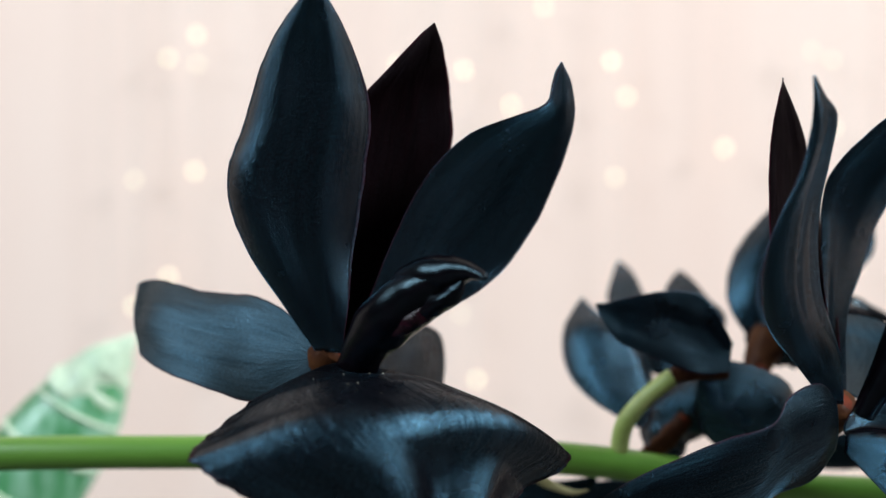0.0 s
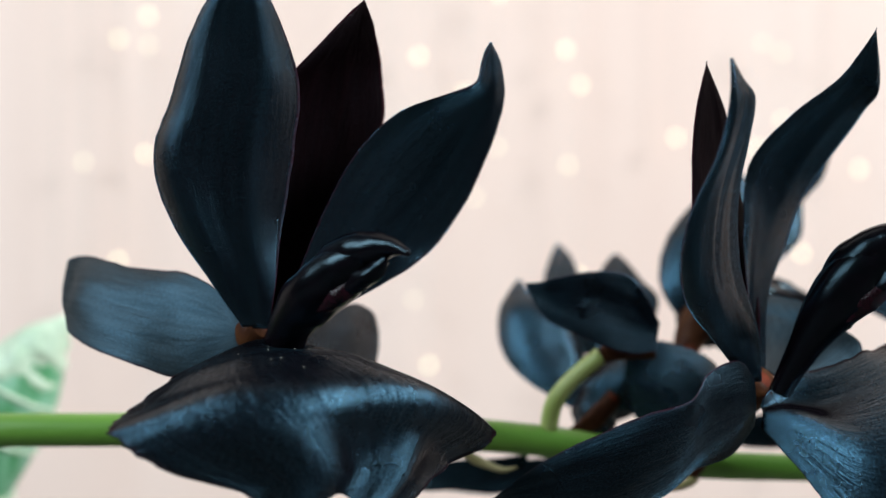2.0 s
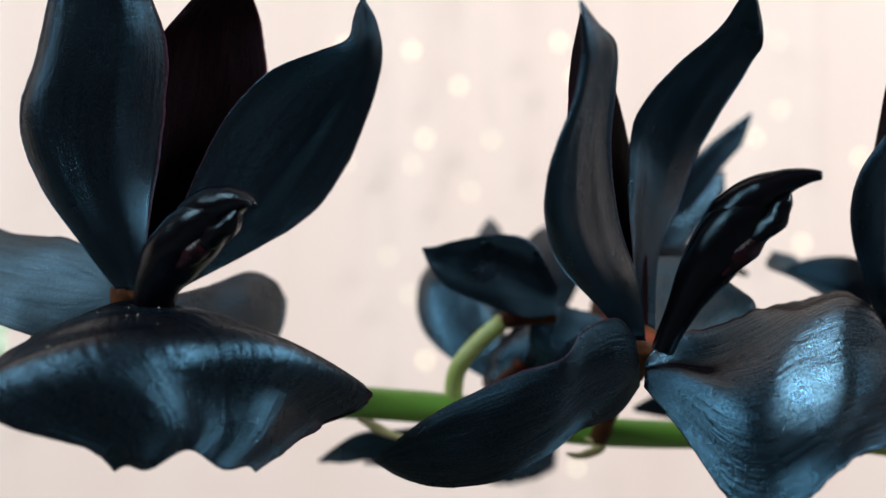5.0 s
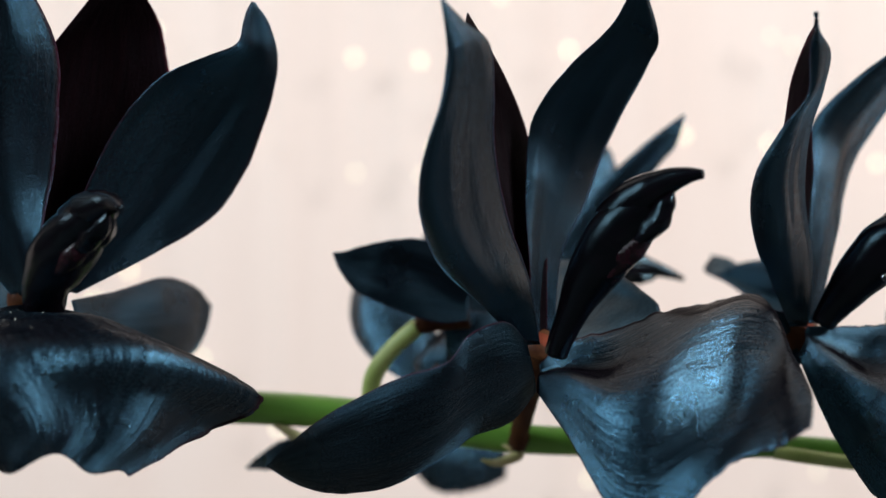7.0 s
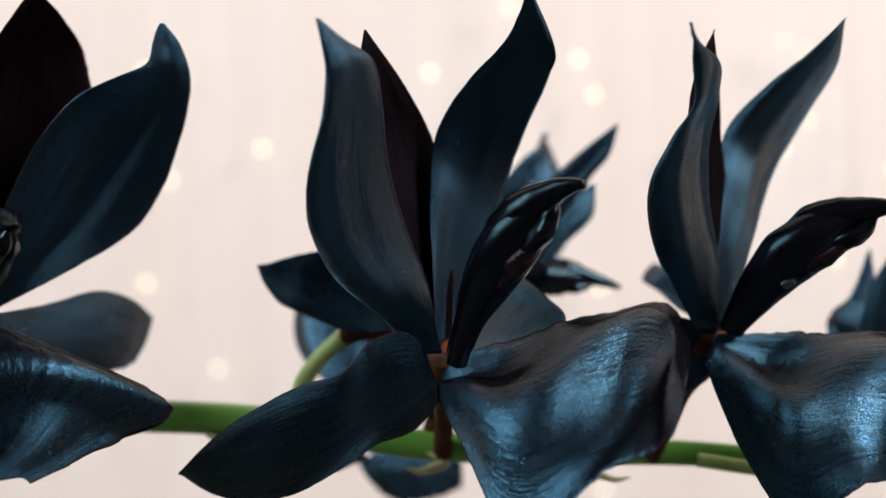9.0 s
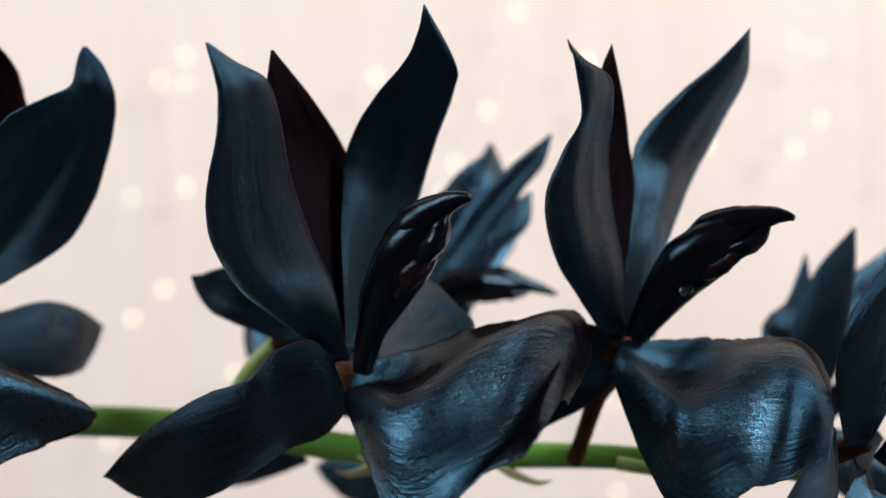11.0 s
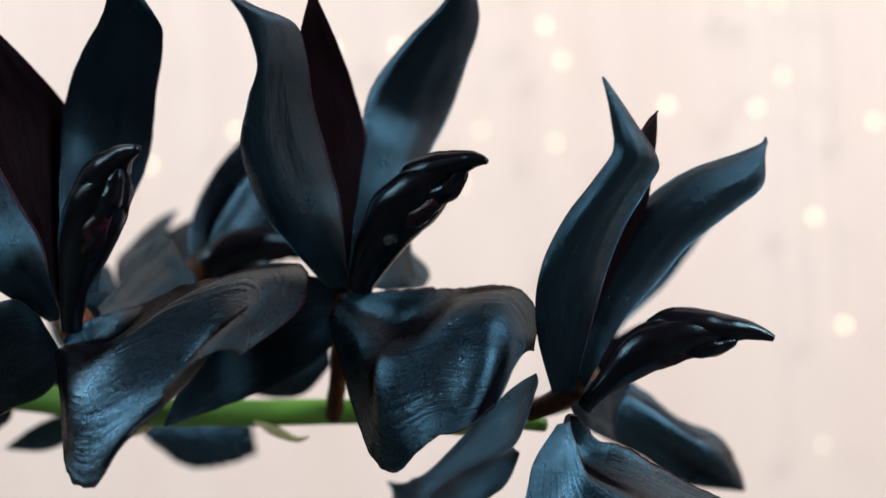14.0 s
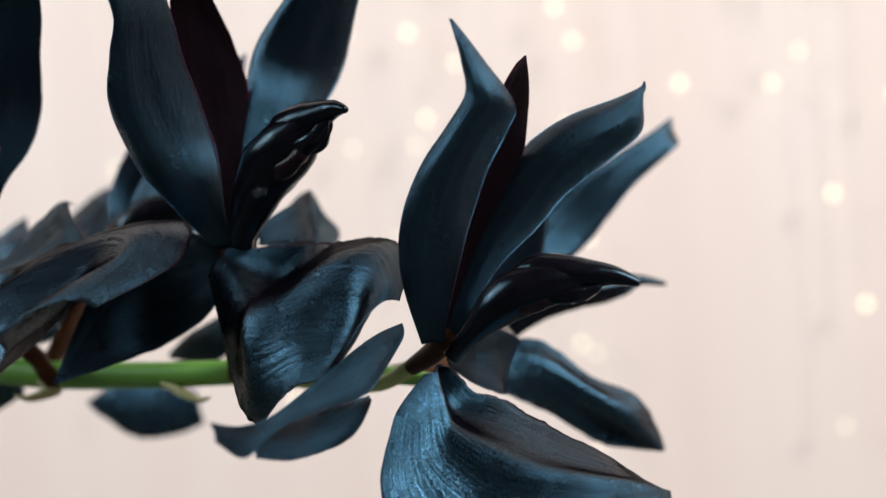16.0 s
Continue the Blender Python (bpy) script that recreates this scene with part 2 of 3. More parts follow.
    ends = np.minimum(1, np.minimum(np.arange(n + 1) * 0.4 + 0.3, (n - np.arange(n + 1)) * 0.25 + 0.1))[:, None, None]
    back = grid - face * thick * (0.25 + 0.75 * (1 - v2 ** 4)) * ends
    verts = [tuple(p) for p in grid.reshape(-1, 3)] + [tuple(p) for p in back.reshape(-1, 3)]
    uvs = [(i / n, j / k) for i in range(n + 1) for j in range(k + 1)] * 2
    m, o = k + 1, (n + 1) * (k + 1)
    faces = []
    for i in range(n):
        for j in range(k):
            a, b, c, d = i * m + j, i * m + j + 1, (i + 1) * m + j + 1, (i + 1) * m + j
            faces += [(a, b, c, d), (o + d, o + c, o + b, o + a)]
        for j in (0, k):
            a, d = i * m + j, (i + 1) * m + j
            faces.append((a, d, o + d, o + a) if j == 0 else (d, a, o + a, o + d))
    for j in range(k):
        faces.append((j + 1, j, o + j, o + j + 1))
        a = n * m + j
        faces.append((a, a + 1, o + a + 1, o + a))
    return verts, faces, uvs


def tube_mesh(stations, n=40, k=18, squash=1.0, lumps=0.0, seed=0):
    """A round, tapering body along points with radii."""
    s = spline(stations, n)
    mid, rad = s[:, :3], np.maximum(s[:, 3], 0.004)
    along = unit(np.gradient(mid, axis=0))
    x = np.cross(along[0], (0.3, 0.2, 1.0))
    verts, faces, uvs = [], [], []
    for i in range(n + 1):
        x = x - along[i] * (x @ along[i])
        x = x / np.linalg.norm(x)
        y = np.cross(along[i], x)
        for j in range(k):
            a = 2 * math.pi * j / k
            r = rad[i] * (1 + lumps * noise.noise((i * 0.25, math.cos(a) * 1.5 + seed, math.sin(a) * 1.5)))
            verts.append(tuple(mid[i] + x * math.cos(a) * r + y * math.sin(a) * r * squash))
            uvs.append((i / n, j / k))
    for i in range(n):
        for j in range(k):
            a, b = i * k + j, i * k + (j + 1) % k
            faces.append((a, b, b + k, a + k))
    faces.append(tuple(range(k))[::-1])
    faces.append(tuple(n * k + j for j in range(k)))
    return verts, faces, uvs


def ball(r, rings=8, segs=12, stretch=1.3):
    v, f = [(0, 0, r * stretch)], []
    for i in range(1, rings):
        a = math.pi * i / rings
        v += [(r * math.sin(a) * math.cos(2 * math.pi * j / segs), r * math.sin(a) * math.sin(2 * math.pi * j / segs), r * stretch * math.cos(a)) for j in range(segs)]
    v.append((0, 0, -r * stretch))
    for j in range(segs):
        f.append((0, 1 + j, 1 + (j + 1) % segs))
        f.append((len(v) - 1, 1 + (rings - 2) * segs + (j + 1) % segs, 1 + (rings - 2) * segs + j))
        for i in range(rings - 2):
            a, c = 1 + i * segs + j, 1 + i * segs + (j + 1) % segs
            f.append((a, a + segs, c + segs, c))
    return v, f


COUNT = [0]


def flower(at, label):
    ob = new("orchid_flower")
    ob.empty_display_size = 0.005
    ob.location = Vector(at) * U
    return tagged(ob, label, "flower", "orchid flowers on the spike")


def sepal(fl, stations, inner=False, pale=False, **kw):
    COUNT[0] += 1
    v, f, uv = blade_mesh(stations, seed=COUNT[0], **{"rim": 0.12, **kw})
    return link_mesh("sepal", v, f, INNER if inner else LIT_SEPAL if pale else SEPAL, fl, "wine-black upright sepal" if inner else "", uvs=uv)


def petal(fl, stations, **kw):
    COUNT[0] += 1
    v, f, uv = blade_mesh(stations, seed=COUNT[0], **{"rim": 0.35, **kw})
    return link_mesh("petal", v, f, PETAL, fl, uvs=uv)


def lip(fl, stations, side=True, specks=0, **kw):
    COUNT[0] += 1
    v, f, uv = blade_mesh(stations, seed=COUNT[0], thick=0.08, n=72, k=34, fray=0.04, **kw)
    ob = link_mesh("lip", v, f, LIP_SIDE if side else LIP, fl, "glossy blue-black lip with velvety streaks", uvs=uv)
    rnd = random.Random(11)
    dots, quads = [], []
    for _ in range(specks):
        at = v[int(rnd.uniform(0.2, 0.6) * 72) * 35 + int(rnd.uniform(0.2, 0.62) * 35)]
        bv, bf = ball(rnd.uniform(0.004, 0.009), 6, 8, 1.0)
        quads += [tuple(i + len(dots) for i in q) for q in bf]
        dots += [(at[0] + p[0], at[1] + p[1] - 0.004, at[2] + p[2] + 0.004) for p in bv]
    if specks:
        tagged(link_mesh("pollen_specks", dots, quads, POLLEN, ob, "scattered pale pollen specks"), kind="stuff")
    return ob


def along_path(stations, f):
    return spline(stations, 100)[int(round(f * 100))]


def column(fl, stations):
    """The fused column: shaft, hooked cap on its end and the fleshy stigma below."""
    s = spline(stations, 100)
    up = unit(np.cross(np.cross(s[90, :3] - s[30, :3], (0, 0, 1.0)), s[90, :3] - s[30, :3]))
    shaft = [(*(s[i, :3]), s[i, 3] * q) for i, q in ((0, 1.15), (10, 1.2), (25, 1.3), (40, 1.28), (55, 1.1), (68, 0.88), (76, 0.55))]
    v, f, uv = tube_mesh(shaft, squash=0.85, lumps=0.07, seed=COUNT[0])
    ob = link_mesh("column", v, f, COLUMN, fl, "glossy black hooked column", uvs=uv)
    cap = [(*(s[i, :3] + up * s[i, 3] * o), s[i, 3] * q) for i, q, o in ((46, 0.3, 0.85), (54, 0.72, 0.55), (64, 0.84, 0.42), (74, 0.92, 0.28), (84, 1.02, 0.14), (93, 1.0, 0.0), (100, 0.75, -0.3))]
    v, f, uv = tube_mesh(cap, n=44, lumps=0.06, seed=COUNT[0] + 5)
    link_mesh("anther_cap", v, f, COLUMN, ob, "shiny beaked anther cap", uvs=uv)
    st = [(*(s[i, :3] - up * s[i, 3] * o + np.array((0, -1, 0)) * s[i, 3] * y), s[i, 3] * q) for i, q, o, y in ((36, 0.08, 0.4, 0.45), (42, 0.34, 0.55, 0.4), (50, 0.42, 0.65, 0.35), (58, 0.3, 0.72, 0.3), (66, 0.1, 0.7, 0.25))]
    v, f, uv = tube_mesh(st, n=24, lumps=0.35, seed=COUNT[0] + 9)
    link_mesh("stigma", v, f, STIGMA, ob, "wine-red fleshy stigma", uvs=uv)
    for side in (-1, 1):
        w = [(*(s[i, :3] - up * s[i, 3] * (0.5 + o) + np.array((0, side, 0)) * s[i, 3] * 0.35), s[i, 3] * q) for i, q, o in ((48, 0.08, 0), (58, 0.34, 0.1), (66, 0.46, 0.2), (74, 0.4, 0.2), (80, 0.12, 0.0))]
        v, f, uv = tube_mesh(w, n=20, k=12, lumps=0.4, seed=COUNT[0] + side)
        link_mesh("wing", v, f, COLUMN, ob, uvs=uv)
    return ob


def droplet(fl, stations):
    for x, y, z, r in stations:
        v, f = ball(r, 8, 12, 1.0)
        link_mesh("droplet", [(x + p[0], y + p[1], z + p[2]) for p in v], f, DEW, fl, "clear sticky droplet")


def bud(fl, stations):
    v, f, uv = tube_mesh(stations, lumps=0.3, seed=COUNT[0] + 3)
    return link_mesh("lip", v, f, LIP, fl, uvs=uv)


# ---- room ----
def box(name, lo, hi, material, label="", category=""):
    (a, b, c), (d, e, f) = lo, hi
    v = [(a, b, c), (d, b, c), (d, e, c), (a, e, c), (a, b, f), (d, b, f), (d, e, f), (a, e, f)]
    q = [(3, 2, 1, 0), (4, 5, 6, 7), (0, 1, 5, 4), (1, 2, 6, 5), (2, 3, 7, 6), (3, 0, 4, 7)]
    return tagged(link_mesh(name, v, q, material, smooth=False), label, category, kind="structure")


box("wall_north", (-170, 65.6, 0), (190, 73.6, 270), WALL, "pale pink plaster wall with faint vertical streaks", "wall")
# The two unseen side walls, added dark to limit reflections, each with a window's opening.
for side, lo, hi, y0, y1 in (("west", -178, -170, -120, -20), ("east", 190, 198, -82, -18)):
    box("wall_%s_low" % side, (lo, -158, 0), (hi, 73.6, 105), ROOM, "unseen dark wall below the window, added to limit reflections", "wall")
    box("wall_%s_high" % side, (lo, -158, 205), (hi, 73.6, 270), ROOM, "unseen dark wall above the window, added to limit reflections", "wall")
    box("wall_%s_near" % side, (lo, -158, 105), (hi, y0, 205), ROOM, "unseen dark wall beside the window, added to limit reflections", "wall")
    box("wall_%s_far" % side, (lo, y1, 105), (hi, 73.6, 205), ROOM, "unseen dark wall beside the window, added to limit reflections", "wall")
box("floor", (-178, -158, -8), (198, 73.6, 0), FLOOR, "plain dark grey floor", "floor")
# South wall and ceiling are never in view; they only shut out light.
box("unseen_wall_south", (-170, -158, 0), (190, -150, 270), ROOM, "unseen dark wall behind the viewer, added to limit reflections", "wall")
box("ceiling", (-178, -158, 270), (198, 73.6, 278), ROOM, "unseen dark ceiling, added to limit reflections", "ceiling")

# ---- spike ----
def stem_part(name, stations, material, parent, label="", **kw):
    v, f, uv = tube_mesh(stations, **kw)
    return link_mesh(name, v, f, material, parent, label, uvs=uv)


spike = new("flower_spike")
spike.location = Vector((-26, 17, 0)) * U
tagged(spike, "long green arching orchid spike carrying near-black flowers", "plant stem")
stem_part("stem", [(-26, 17, 0, 0.34), (-25.6, 17, 8, 0.33), (-23.5, 16.7, 18, 0.32), (-18, 16.2, 24.6, 0.31), (-12, 15.8, 26.4, 0.29), (-7.3, 15.5, 26.62, 0.28),
                   (-4.5, 15.4, 26.67, 0.27), (0, 15.4, 26.66, 0.27), (2.7, 15.4, 26.5, 0.26), (5, 15.4, 26.14, 0.24), (7, 15.4, 26.04, 0.22),
                   (9, 15.3, 26.02, 0.2), (11, 14.9, 25.95, 0.15), (12, 14.4, 25.9, 0.1)], STEM, spike, n=120, k=20)
for x, z, d in ((1.7, 26.25, 1), (5.3, 25.95, -1), (7.6, 25.8, 1)):
    stem_part("bract", [(x - 0.35, 15.3, z + 0.12, 0.1), (x, 15.25, z - 0.05, 0.16), (x + 0.35 * d, 15.1, z - 0.16, 0.1), (x + 0.62 * d, 15.0, z - 0.1, 0.02)], BRACT, spike, n=14, k=10, squash=0.5, lumps=0.3)


def pedicel(fl, stations, fresh=False):
    if fresh:
        stem_part("pedicel", stations[:4], FRESH, fl, "yellow-green lower stalk")
        return stem_part("pedicel", stations[3:], STALK, fl, "reddish brown flower stalk")
    neck = [(*p[:3], p[3] * q) for p, q in zip(stations[-2:], (0.98, 0.7))]
    stem_part("neck", neck, FLESH, fl, "brick-red flower neck", lumps=0.15, n=12)
    return stem_part("pedicel", stations, STALK, fl, "reddish brown flower stalk", lumps=0.15)


# New shoot with pale sheaths, behind the spike.
shoot = new("new_shoot")
shoot.location = Vector((-12.5, 22, 0)) * U
tagged(shoot, "green orchid shoot wrapped in pale-edged sheaths", "plant shoot")
stem_part("shoot_body", [(-12.5, 22, 0, 1.0), (-12.6, 22, 10, 1.3), (-12.0, 22, 18, 1.5), (-10.6, 22, 23.2, 1.4), (-9.6, 22, 24.7, 1.3), (-8.65, 22, 26.05, 1.1), (-8.0, 22, 27.0, 0.7), (-7.6, 22, 27.5, 0.2)], LEAF, shoot, n=60, k=24)
stem_part("sheath", [(-8.35, 22, 26.6, 0.92), (-7.9, 21.95, 27.2, 0.66), (-7.5, 21.9, 27.65, 0.34), (-7.15, 21.9, 28.0, 0.04)], LEAF_RIM, shoot, "pale papery sheath at the tip", n=30, k=20, lumps=0.2)
for c, r in (((-9.75, 22, 24.4), 1.32), ((-9.1, 22, 25.45), 1.21), ((-8.5, 22, 26.3), 1.0)):
    ax, cx, ring = Vector((0.55, 0, 0.83)), Vector((0.83, 0, -0.55)), []
    for i in range(25):
        a = 2 * math.pi * i / 24
        q = Vector(c) + cx * r * math.cos(a) + Vector((0, 1, 0)) * r * math.sin(a) + ax * 0.12 * math.cos(a + 1.2)
        ring.append((q.x, q.y, q.z, 0.06))
    stem_part("sheath_edge", ring, LEAF_RIM, shoot, "pale dry sheath margin", n=60, k=8)


flower_a = flower((-1.65, 12.77, 28.5), "near-black orchid flower with a broad shield-shaped lip, open towards the front")
pedicel(flower_a, [(-1.6, 15.3, 26.56, 0.185), (-1.68, 14.7, 27.22, 0.178), (-1.71, 13.85, 27.97, 0.217), (-1.65, 13.12, 28.44, 0.269), (-1.48, 12.9, 28.66, 0.233)])
# pale=True: this left-facing sepal has its lit sheen in the base colour.
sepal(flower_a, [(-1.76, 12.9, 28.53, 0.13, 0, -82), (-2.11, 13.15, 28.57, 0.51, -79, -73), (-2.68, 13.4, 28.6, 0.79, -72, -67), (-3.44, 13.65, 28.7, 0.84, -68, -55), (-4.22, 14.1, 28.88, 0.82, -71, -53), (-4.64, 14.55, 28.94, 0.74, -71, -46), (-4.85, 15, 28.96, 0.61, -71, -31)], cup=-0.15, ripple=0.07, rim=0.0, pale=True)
sepal(flower_a, [(-1.06, 13.2, 28.41, 0.1, 0, -78), (-0.74, 14, 28.2, 0.42, -73, -75), (-0.35, 14.8, 28.15, 0.66, -87, -72), (-0.09, 15.45, 28.02, 0.61, -95, -66), (-0.04, 16.1, 27.88, 0.48, -100, -51)], cup=-0.15)
sepal(flower_a, [(-1.35, 13.1, 28.62, 0.28, 21, 2), (-1, 13.2, 29.87, 0.74, 19, 4), (-0.76, 13.3, 31.16, 0.96, 24, 10), (-0.59, 13.19, 32.09, 0.81, 28, 15), (-0.32, 12.87, 32.65, 0.41, 32, 18), (-0.11, 12.55, 33.02, 0.05, 82, 13)], inner=True, cup=0.1)
petal(flower_a, [(-1.54, 12.7, 28.59, 0.21, -28, 3), (-1.71, 12.46, 29.27, 0.44, 1, 0), (-1.92, 12.23, 30.06, 0.72, 10, 1), (-1.97, 12.08, 30.91, 0.9, 7, 3), (-1.8, 11.97, 31.75, 0.83, 3, 7), (-1.72, 11.85, 32.54, 0.57, -1, 3), (-1.64, 11.7, 33.02, 0.28, -6, 0), (-1.58, 11.55, 33.26, 0.06, -61, -13)], cup=0.1, keel=0.03, ripple=0.05, lean=-0.05, fold=-0.7, crest=0.55, curl=0.15)
petal(flower_a, [(-1.09, 12.9, 28.62, 0.21, 28, -3), (-0.41, 12.98, 29.38, 0.58, 26, -22), (0.22, 13.06, 30.25, 0.87, 32, -37), (0.77, 13.02, 30.95, 0.84, 36, -39), (1.29, 12.95, 31.53, 0.56, 42, -27), (1.61, 12.89, 31.91, 0.33, 50, -8), (1.63, 12.82, 32.28, 0.19, 51, 8), (1.62, 12.75, 32.54, 0.05, 78, 11)], cup=0.35, roll=0.3, ripple=0.03, fold=-0.6, crest=0.65, rim=0.2)
lip(flower_a, [(-1.22, 12.7, 28.38, 0.29, 0, -4), (-1.19, 12.44, 28.26, 0.79, 16, -4), (-1.07, 12.19, 28, 1.46, 17, -1), (-0.89, 11.94, 27.72, 2.02, 20, -1), (-0.6, 11.69, 27.37, 2.56, 22, -4), (-0.56, 11.46, 27.1, 2.01, 30, -6), (-0.35, 11.26, 26.78, 1.22, 31, -9), (-0.35, 11.05, 26.55, 0.8, 18, -5)], side=False, specks=9, lobes=0.13, cup=-0.42, ripple=0.05, dents=((0.12, 0.1, 0.09, 0.35, -0.35), (0.8, -0.35, 0.25, 0.26, 0.2), (0.8, 0.1, 0.25, 0.22, -0.14), (0.8, 0.55, 0.22, 0.24, 0.16), (0.4, 0.5, 0.2, 0.25, 0.08)))
column(flower_a, [(-1.19, 12.6, 28.29, 0.255), (-1.09, 12.37, 28.54, 0.221), (-0.92, 12.14, 28.85, 0.246), (-0.65, 11.91, 29.15, 0.312), (-0.29, 11.66, 29.44, 0.334), (0.05, 11.39, 29.63, 0.259), (0.31, 11.12, 29.73, 0.113), (0.49, 10.85, 29.68, 0.045)])

flower_b = flower((5.42, 12.75, 27.85), "near-black orchid flower turned sideways with a wide glossy rolled lip")
pedicel(flower_b, [(5.25, 15.3, 25.99, 0.164), (5.31, 14.78, 26.49, 0.149), (5.38, 14, 27.08, 0.167), (5.42, 13.29, 27.61, 0.268), (5.46, 12.95, 27.89, 0.261)])
sepal(flower_b, [(5.32, 12.7, 27.6, 0.42, 69, -59), (5.01, 12.53, 27.53, 0.73, 82, -72), (4.51, 12.36, 27.36, 0.77, 89, -70), (4.1, 12.19, 27.04, 0.76, 109, -66), (3.47, 12.21, 26.78, 0.79, 105, -69), (2.77, 12.44, 26.54, 0.67, 110, -70), (2.2, 12.67, 26.38, 0.42, 115, -66), (1.72, 12.9, 26.24, 0.11, 100, -18)], cup=-0.08, ripple=0.03)
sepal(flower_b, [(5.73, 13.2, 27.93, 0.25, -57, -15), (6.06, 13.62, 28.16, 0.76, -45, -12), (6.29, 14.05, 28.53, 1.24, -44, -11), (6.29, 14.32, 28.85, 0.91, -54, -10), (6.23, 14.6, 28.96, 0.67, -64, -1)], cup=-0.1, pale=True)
sepal(flower_b, [(5.39, 13, 27.92, 0.2, 29, -3), (5.17, 13.02, 29.04, 0.53, 34, 21), (4.97, 13.04, 30.06, 0.73, 42, 18), (4.83, 12.93, 30.95, 0.65, 44, 0), (4.69, 12.69, 31.6, 0.39, 40, -2), (4.51, 12.45, 32.27, 0.05, 83, 14)], inner=True, cup=0.1)
petal(flower_b, [(5.33, 12.75, 27.88, 0.12, 0, 3), (4.99, 12.29, 28.47, 0.39, 21, 1), (4.68, 11.83, 28.95, 0.63, 29, -2), (4.43, 11.45, 29.62, 0.65, 36, 1), (4.38, 11.21, 30.35, 0.54, 36, 11), (4.48, 10.98, 31.05, 0.42, 36, 24), (4.5, 10.84, 31.49, 0.32, 32, 27), (4.36, 10.74, 31.74, 0.15, 33, 20), (4.22, 10.65, 31.97, 0.02, 0, 0)], cup=0.12, keel=0.03, roll=0.2, ripple=0.03, lean=0.3, fold=-1.1, crest=-0.05)
petal(flower_b, [(5.52, 13.05, 27.91, 0.22, 43, -4), (5.56, 13.18, 29.04, 0.34, 48, 6), (5.71, 13.28, 29.88, 0.53, 39, -13), (5.88, 13.29, 30.69, 0.64, 32, -26), (6.25, 13.0, 31.36, 0.55, 33, -25), (6.66, 12.7, 31.89, 0.42, 34, -20), (6.81, 12.45, 32.2, 0.35, 35, -31), (6.7, 12.15, 32.7, 0.03, 75, 16)], cup=0.22, roll=0.2, ripple=0.03, lean=0.1, fold=-0.7, crest=0.4, rim=0.2)
lip(flower_b, [(5.41, 12.65, 27.46, 0.19, -121, -72), (5.79, 12.5, 27.35, 0.77, -95, -50), (6.31, 12.2, 27.08, 1.3, -100, -51), (6.91, 12.1, 27.12, 1.56, -104, -49), (7.53, 12.15, 27.41, 1.64, -107, -37), (8.09, 12.2, 27.64, 1.77, -110, -25), (8.36, 11.75, 27.53, 1.48, -109, -16), (8.25, 10.8, 27.34, 0.73, -105, -6)], cup=-0.3, ripple=0.04, dents=((0.2, -0.55, 0.18, 0.34, -0.34), (0.6, -0.5, 0.3, 0.4, 0.12), (0.36, 0.2, 0.24, 0.45, 0.28), (0.68, 0.35, 0.17, 0.6, -0.4)))
droplet(flower_b, [(6.19, 12, 28.78, 0.063), (6.3, 12.03, 28.75, 0.055), (6.37, 12.07, 28.8, 0.047), (6.21, 12.1, 28.7, 0.039)])
column(flower_b, [(5.64, 12.6, 27.78, 0.135), (5.74, 12.46, 28.11, 0.147), (5.93, 12.31, 28.56, 0.189), (6.16, 12.17, 29, 0.301), (6.45, 12.01, 29.42, 0.368), (6.74, 11.83, 29.76, 0.292), (7.02, 11.64, 30, 0.137), (7.29, 11.46, 30.06, 0.074)])

flower_d = flower((9.18, 13.8, 28.05), "near-black orchid flower with a curled front petal and glossy lip")
pedicel(flower_d, [(8.59, 15.2, 25.97, 0.141), (8.74, 14.9, 26.44, 0.137), (8.94, 14.5, 27.08, 0.151), (9.17, 14.12, 27.71, 0.31), (9.33, 13.9, 28.07, 0.287)])
sepal(flower_d, [(9.13, 13.7, 27.88, 0.38, 0, -71), (8.59, 13.8, 27.69, 0.66, 0, -77), (7.86, 13.9, 27.44, 0.79, 0, -79), (7.21, 13.6, 27.02, 0.59, 0, -82), (6.58, 13.3, 26.26, 0.02, 0, -54)], cup=0.15)
sepal(flower_d, [(9.6, 14.3, 28.05, 0.2, -31, -9), (9.52, 15.8, 28.2, 0.6, -27, -20), (9.45, 17.0, 28.5, 0.8, -34, -25), (9.35, 17.4, 28.82, 0.5, -51, -24), (9.22, 17.8, 29.0, 0.33, -66, -9)], cup=-0.1, ripple=0.08, pale=True)
sepal(flower_d, [(9.55, 14.2, 28.2, 0.15, 0, -80), (9.95, 15.1, 28.42, 0.34, 0, -84), (9.8, 16.1, 28.56, 0.4, 0, -85), (9.36, 16.75, 28.66, 0.26, 0, -84), (8.94, 17.1, 28.68, 0.02, 0, -80)], cup=-0.1, ripple=0.05)
sepal(flower_d, [(9.28, 13.9, 28.05, 0.17, 37, -4), (9.24, 13.8, 29.22, 0.4, 38, 16), (9.21, 13.7, 30.26, 0.54, 45, 9), (9.2, 13.51, 31.06, 0.48, 51, -6), (9.19, 13.23, 31.66, 0.29, 47, -3), (9.23, 12.95, 32.23, 0.05, 91, 12)], inner=True, cup=0.1)
